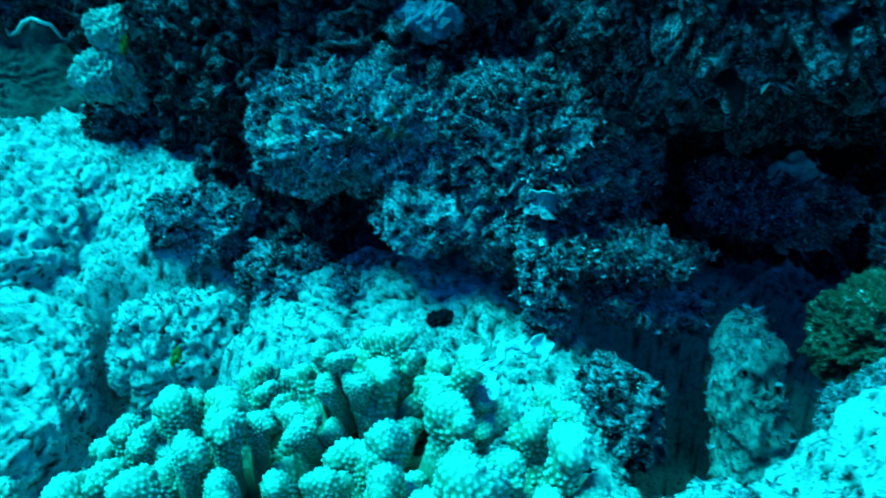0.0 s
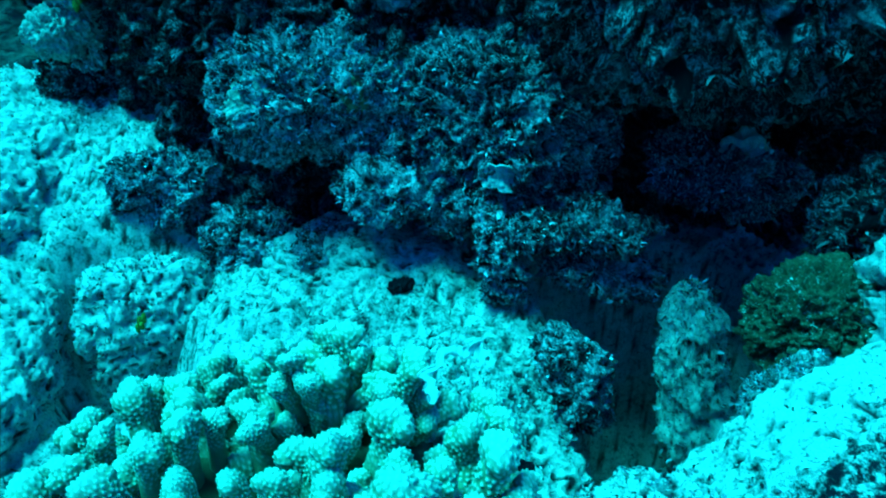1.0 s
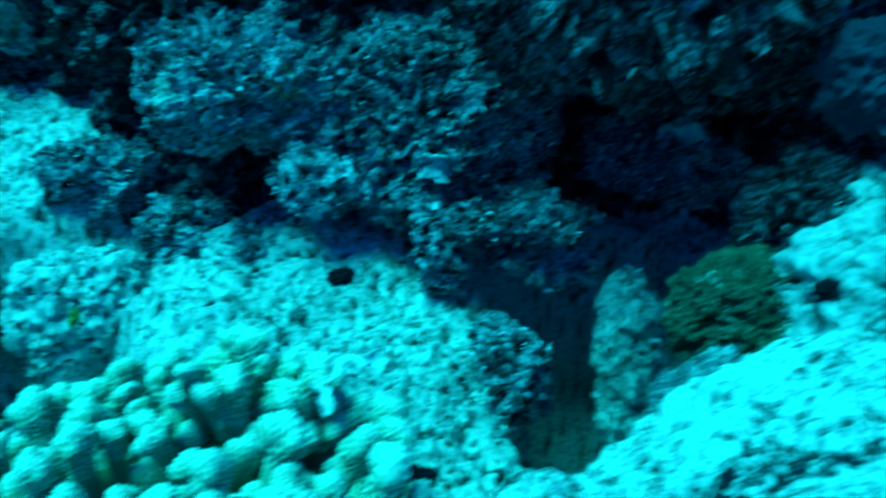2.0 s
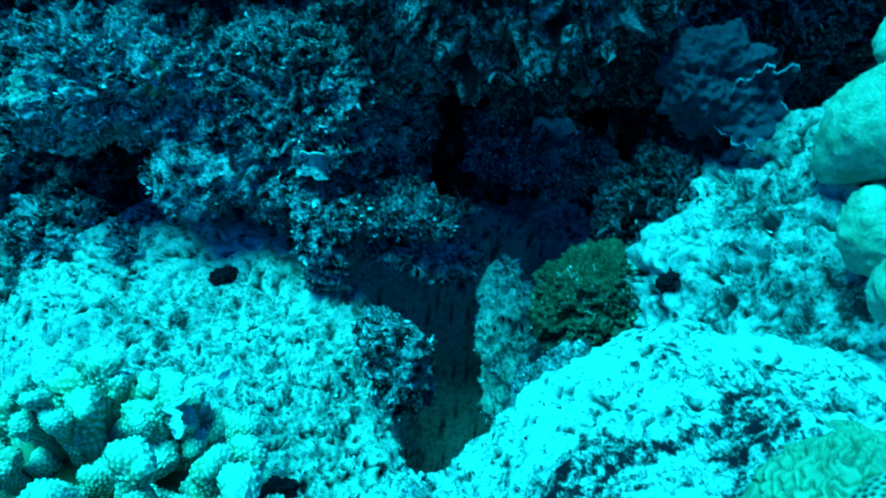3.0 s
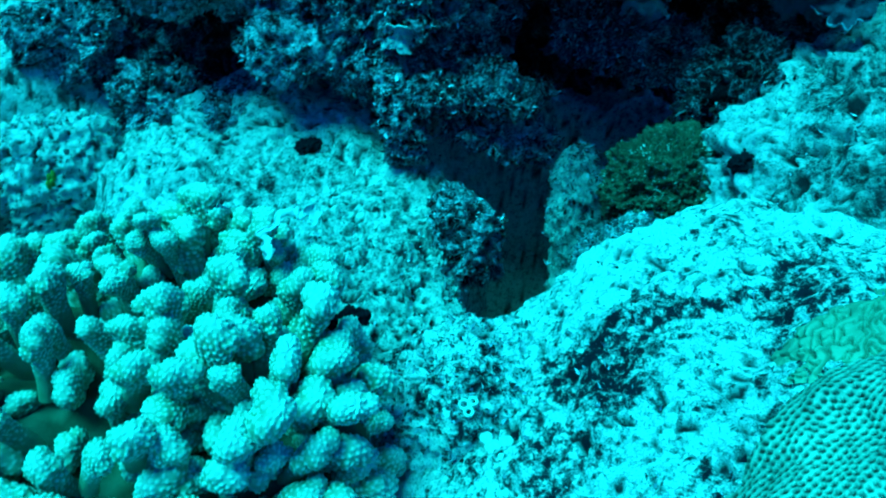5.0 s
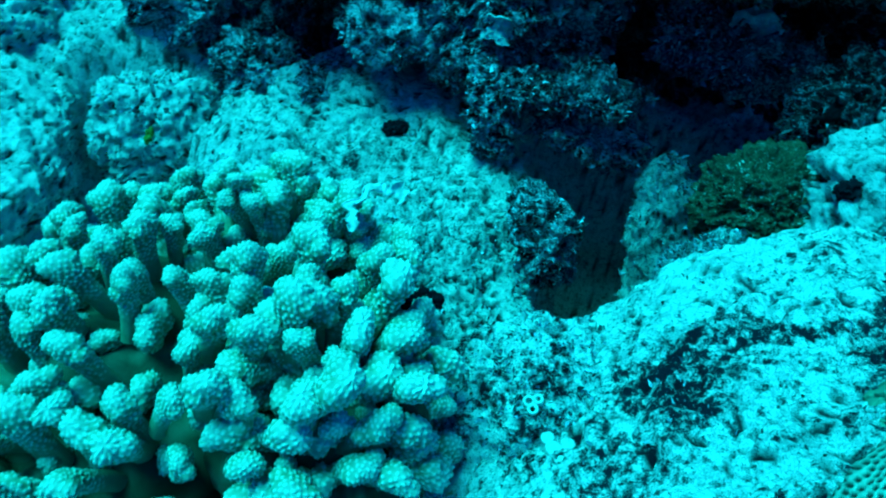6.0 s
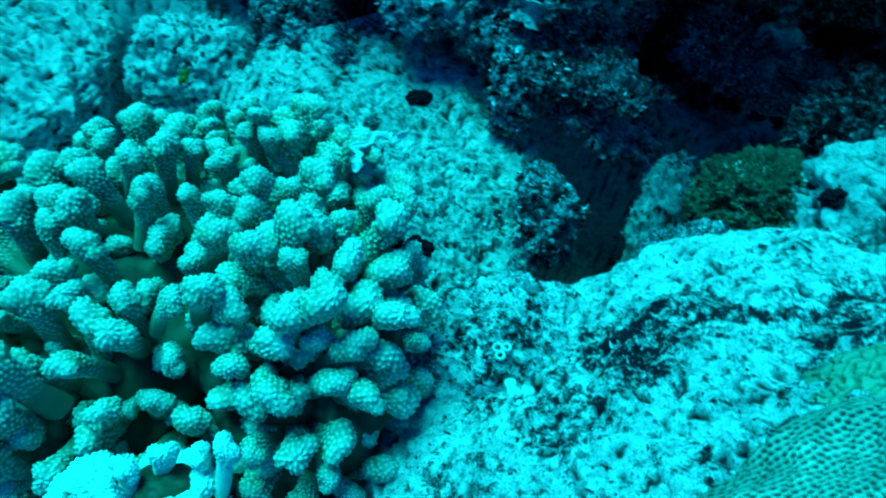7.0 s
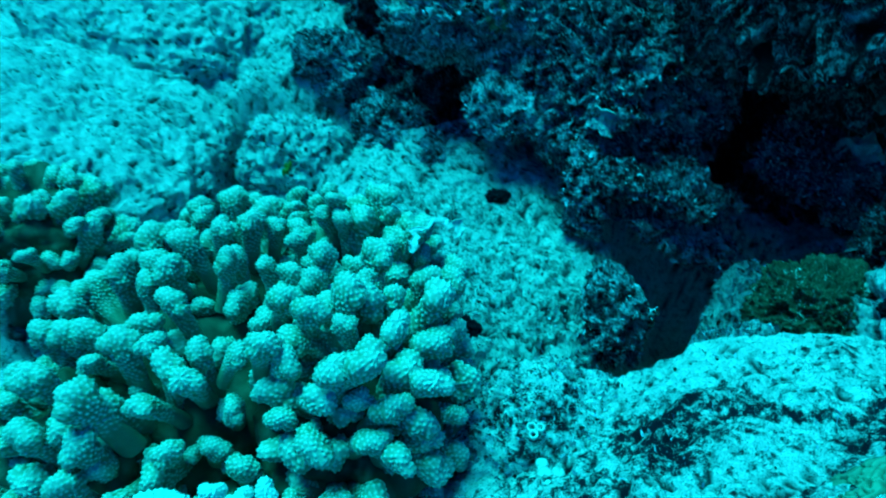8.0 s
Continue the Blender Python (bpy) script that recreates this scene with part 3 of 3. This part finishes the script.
def ribbon(name, mat, path, width, thick=0.002):
    """A thin ruffled strip along a path of points."""
    p = np.array(path)
    side = np.gradient(p, axis=0)
    side /= np.linalg.norm(side, axis=1)[:, None]
    across = np.cross(side, np.array([0, -0.6, 0.8]))
    n = np.cross(across, side)
    ring = [p - across * width / 2, p - n * thick, p + across * width / 2, p + n * thick]
    v = np.stack(ring, 1).reshape(-1, 3)
    f = [[4 * i + k, 4 * i + (k + 1) % 4, 4 * i + 4 + (k + 1) % 4, 4 * i + 4 + k] for i in range(len(p) - 1) for k in range(4)]
    return mesh_of(name, v, f, mat)


def sheet_growth(name, label, category, centre, turns, size, mat, rim_mat, seed, ruffle, thick=0.006, cut=(0.0, 1.0), inner=0.02):
    """A thick ruffled plate with an uneven outline and a paler growing rim."""
    thing = new(name)
    thing.matrix_world = pose(*centre, *turns)
    tagged(thing, label, category)
    rings, spokes = 26, 90
    a = np.linspace(cut[0], cut[1], spokes) * 2 * math.pi
    r = np.linspace(inner, 1, rings)
    aa, rr = np.repeat(a, rings), np.tile(r, spokes)
    edge = 1 + 0.34 * fbm(np.stack([np.cos(aa) * 1.6, np.sin(aa) * 1.6, 0 * aa + seed], 1), 4, 0.6)
    x, y = size[0] * rr * edge * np.cos(aa), size[1] * rr * edge * np.sin(aa)
    z = ruffle * rr**2 * fbm(np.stack([x * 22, y * 22, 0 * x + seed], 1), 3) + 0.25 * ruffle * fbm(np.stack([x * 90, y * 90, 0 * x + seed], 1), 2)
    top = np.stack([x, y, z], 1)
    low = top - np.array([0, 0, thick]) * (1.15 - 0.75 * rr[:, None])
    n = len(top)
    f = grid_faces(spokes, rings)
    close = np.array([[i * rings + rings - 1, (i + 1) * rings + rings - 1, n + (i + 1) * rings + rings - 1, n + i * rings + rings - 1] for i in range(spokes - 1)])
    part("plate", mesh_of("plate", np.concatenate([top, low]), np.concatenate([f, f[:, ::-1] + n, close]), mat), thing)
    part("rim", ribbon("rim", rim_mat, top.reshape(spokes, rings, 3)[:, -1], 0.045 * size[0], thick * 0.6), thing, "pale ruffled rim")
    return thing


leather_coral()
mound("sponge", "dim violet blue folded sponge on the dark wall", "sponge", (0.492, 0.595, 0.544), (0.038, 0.020, 0.036), (0, 12, -14), 34, SPONGE, folded, 6)
sheet_growth("sponge", "thin pale blue sponge fold with a ruffled edge", "sponge", (0.508, 0.548, 0.533), (80, 20, -30), (0.024, 0.040), SPONGE, SPONGE_RIM, 3, 0.03, 0.004)
sheet_growth("plate_coral", "dark plate coral with a thin pale rim", "coral", (-0.86, 1.42, 0.50), (62, 14, 8), (0.20, 0.15), PLATE, PLATE_RIM, 5, 0.03, 0.01)
sheet_growth("ruffled_sponge", "pale blue grey curled sponge on the wall foot", "sponge", (0.125, 0.868, 0.375), (70, 0, 0), (0.024, 0.018), GREY_SPONGE, GREY_SPONGE, 7, 0.02, 0.004)
sheet_growth("ruffled_sponge", "pale folded sponge at the edge of a dark hollow", "sponge", (0.135, 0.890, 0.315), (60, 25, 10), (0.042, 0.026), GREY_SPONGE, SHELL, 8, 0.03, 0.005)
sheet_growth("oyster_shell", "broken white shell lodged between coral branches", "shell", (0.040, 0.354, 0.406), (24, -6, 20), (0.023, 0.017), SHELL, SHELL, 9, 0.016, 0.003, (0.02, 0.60), 0.70)


def knobs(name, label, category, centre, bits, mat, seed):
    """A small upright growth of rounded fingers, joined into one mesh."""
    d, f = sphere(3)
    v, faces = [], []
    for i, (x, y, z, r, h) in enumerate(bits):
        p = d * np.array([r, r, h]) + np.array([x, y, z])
        p += d * (0.2 * r * fbm(p * 60 + seed + i, 2))[:, None]
        faces.append(f + sum(len(q) for q in v))
        v.append(p)
    ob = new(name, mesh_of(name, np.concatenate(v), np.concatenate(faces), mat))
    ob.location = centre
    return tagged(ob, label, category)


rock("reef_rock", "upright crusted rock knob at the wall edge", (-0.60, 1.36, 0.51), (0.045, 0.04, 0.085), (0, 6, 0), 26, 0.06, ROCK_PALE, 6, 2.4, 0.36)
knobs("algae_tuft", "small yellow green algae tuft under a rock", "algae", (-0.395, 0.925, 0.135), ((0, 0, 0, 0.004, 0.010), (0.007, 0, 0.007, 0.004, 0.009), (-0.004, 0, -0.010, 0.004, 0.008), (0.004, -0.003, -0.004, 0.004, 0.007)), YELLOW_ALGA, 3)
knobs("algae_tuft", "yellow green algae tip on the finger sponge", "algae", (-0.572, 1.295, 0.560), ((0, 0, 0, 0.006, 0.014), (0.006, 0, 0.012, 0.006, 0.014)), YELLOW_ALGA, 4)
# black sponges, and black mounds added as shade: silt hollow, algae gap, boulder rim
for at, size, label in (
    ((-0.010, 0.921, 0.192), (0.024, 0.012, 0.012), "small black sponge in a hollow of the silt"),
    ((0.076, 0.350, 0.333), (0.014, 0.009, 0.008), "small black sponge beside the coral"),
    ((0.313, 0.308, 0.366), (0.015, 0.012, 0.009), "round black sponge on the patchy boulder"),
    ((0.415, 0.478, 0.399), (0.014, 0.007, 0.008), "black sponge beside the algae lump"),
    ((0.300, 0.408, 0.332), (0.032, 0.012, 0.013), "black sponge under the rim of the boulder"),
):
    mound("sponge_shade_lump", label, "sponge", at, size, (0, -12, 20), 50 + len(label), BLACK_SPONGE_SHADE, crumpled, 5)

CRUST = plain_material("pale_crust_skin", (0.12, 0.17, 0.17), (0.44, 0.52, 0.50), 110, 0.8, 0.003)
OLIVE_CRUST = plain_material("olive_crust_skin", (0.05, 0.07, 0.04), (0.17, 0.21, 0.12), 110, 0.8, 0.003)
mound("crust_coral", "pale lumpy crust coral on the end of the ledge", "coral", (-0.207, 0.976, 0.445), (0.022, 0.016, 0.036), (0, 8, 10), 41, CRUST, folded, 6)
mound("crust_coral", "pale lumpy crust coral on top of the rock knob", "coral", (-0.597, 1.33, 0.588), (0.036, 0.028, 0.026), (0, 8, 0), 45, CRUST, folded, 6)
mound("crust_coral", "pale crust coral on the side of the rock knob", "coral", (-0.622, 1.315, 0.510), (0.040, 0.028, 0.030), (0, -12, 0), 46, CRUST, folded, 6)
mound("crust_coral", "olive crust coral patch on the ledge", "coral", (-0.072, 0.955, 0.468), (0.012, 0.008, 0.010), (0, 20, 0), 42, OLIVE_CRUST, folded, 5)
mound("sponge", "small pale blue sponge at the back of the crevice", "sponge", (0.469, 0.912, 0.402), (0.014, 0.010, 0.012), (0, 0, 0), 43, GREY_SPONGE, folded, 5)
# added rock, coloured almost black to give the hollow its shade
rock("reef_rock", "dark rock added for the shade of the hollow above the silt", (-0.62, 1.392, 0.412), (0.085, 0.05, 0.042), (0, 4, 0), 30, 0.04, ROCK_SHADED, 6, 2.6, 0.0)
knobs("barnacle", "white barnacle crust spot on the boulder", "barnacle", (0.171, 0.254, 0.305), ((0, 0, 0, 0.006, 0.004), (0.009, 0.003, 0.002, 0.005, 0.004), (-0.004, 0.008, 0.001, 0.005, 0.004), (0.004, -0.007, -0.001, 0.004, 0.004)), SHELL, 12)


def tube_worm():
    """A cluster of small white ring-shaped tubes."""
    v, faces = [], []
    for k, (cx, cy, r) in enumerate(((0, 0, 0.0034), (0.0068, 0.0015, 0.0028), (0.0025, -0.006, 0.0031))):
        a = np.arange(20) * 2 * math.pi / 20
        b = np.arange(8) * 2 * math.pi / 8
        aa, bb = np.repeat(a, 8), np.tile(b, 20)
        g = np.arange(160).reshape(20, 8)
        faces.append(np.stack([g, np.roll(g, -1, 0), np.roll(np.roll(g, -1, 0), -1, 1), np.roll(g, -1, 1)], -1).reshape(-1, 4) + 160 * k)
        v.append(np.stack([cx + (r + 0.0014 * np.cos(bb)) * np.cos(aa), cy + (r + 0.0014 * np.cos(bb)) * np.sin(aa), 0.0025 * np.sin(bb)], 1))
    ob = new("tube_worm", mesh_of("tube_worm", np.concatenate(v), np.concatenate(faces), SHELL))
    ob.matrix_world = pose(0.153, 0.277, 0.3215, 22, -8, 0) @ Matrix.Scale(0.9, 4)
    return tagged(ob, "tiny cluster of white worm tube rings on rock", "tube worm")


tube_worm()


# ---- turf: flakes and tufts that coat wall and rocks ----
def flake_material(name, shades):
    m, nodes, links, bsdf = material(name)
    info = nodes.new("ShaderNodeNewGeometry")
    c = ramp(nodes, links, info.outputs["Random Per Island"], [(at, (v * 0.82, v * 0.92, v * 1.12)) for at, v in shades])
    links.new(c, bsdf.inputs["Base Color"])
    bsdf.inputs["Roughness"].default_value = 0.85
    bsdf.inputs["Specular IOR Level"].default_value = 0.1
    return m


FLAKES = flake_material("pale_turf_strands", ((0.0, 0.016), (0.40, 0.085), (0.75, 0.28), (1.0, 0.64)))
# darker copy of the strands, with the wall's shade in the colour
SHADED_FLAKES = flake_material("shaded_turf_strands", ((0.0, 0.005), (0.50, 0.020), (0.80, 0.06), (1.0, 0.16)))


def turf(host, count, seed, size, keep):
    """Small crumpled flakes that grow out of a host's surface, joined into one mesh."""
    rng = np.random.RandomState(seed)
    me = host.data
    co = np.empty(len(me.vertices) * 3)
    me.vertices.foreach_get("co", co)
    no = np.empty(len(me.vertices) * 3)
    me.vertices.foreach_get("normal", no)
    co, no = co.reshape(-1, 3) + np.array(host.location), no.reshape(-1, 3)
    ok = np.flatnonzero(keep(co, no))
    pick = rng.choice(ok, min(count, len(ok)), replace=False)
    c, n = co[pick], no[pick]
    k = len(pick)
    side = np.cross(n, rng.normal(size=(k, 3)))
    side /= np.maximum(np.linalg.norm(side, axis=1), 1e-6)[:, None]
    out = n + 0.9 * rng.normal(size=(k, 3))
    out /= np.linalg.norm(out, axis=1)[:, None]
    s = (size * (0.35 + rng.rand(k) ** 2 * 1.3))[:, None]
    bendv = np.cross(side, out)
    v = np.stack([
        c - side * s * 0.15 - n * 0.0015,
        c + side * s * 0.15 - n * 0.0015,
        c + side * s * 0.17 + out * s * 0.50 + bendv * s * 0.30 * rng.normal(size=(k, 1)),
        c - side * s * 0.13 + out * s * 0.46 + bendv * s * 0.30 * rng.normal(size=(k, 1)),
        c + side * s * 0.35 * rng.normal(size=(k, 1)) + out * s * 0.95 + bendv * s * 0.5 * rng.normal(size=(k, 1)),
    ], 1).reshape(-1, 3)
    b = np.arange(k)[:, None] * 5
    tris = np.concatenate([b + np.array([0, 1, 2]), b + np.array([0, 2, 3]), b + np.array([3, 2, 4])], 0)
    return v, tris


def coat(name, label, strands, dark):
    """One mat of strands over all hosts of dark, or of pale, rock."""
    v, f, n = [], [], 0
    front = lambda c, m: (m[:, 1] < 0.35) & (np.abs(c[:, 0]) < 0.95) & (c[:, 2] < 0.85)  # noqa: E731
    for ob in [o for o in scene.objects if o.type == "MESH" and not o.parent]:
        kind = ob.name.split(".")[0]
        count, size = {"wall_reef": (36000, 0.0075), "rock_ledge": (15000, 0.0060), "reef_rock": (3200, 0.0065), "rock_shelf": (4000, 0.005), "boulder": (9000, 0.0035), "rock_slab": (9000, 0.0055), "ground": (14000, 0.0060)}.get(kind, (0, 0))
        if not count or (ob.data.materials[0] == ROCK_SHADED) != dark:
            continue
        keep = front
        if kind == "ground":
            keep = lambda c, m: (np.abs(c[:, 0] + 0.15) < 0.75) & (c[:, 1] > 0.3) & (c[:, 1] < 1.5)  # noqa: E731
        if kind == "reef_rock":
            count = min(count, int(14000 * sum(q.area for q in ob.data.polygons)))
        a, b = turf(ob, count, len(v) + 1, size, keep)
        v.append(a)
        f.append(b + n)
        n += len(a)
    ob = new(name, mesh_of(name, np.concatenate(v), np.concatenate(f), strands, False))
    return tagged(ob, label, "algal turf", kind="stuff")


coat("algal_turf", "pale turf strands coating the silty rock", FLAKES, False)
coat("algal_turf", "turf strands on the reef wall, darkened for its shade", SHADED_FLAKES, True)
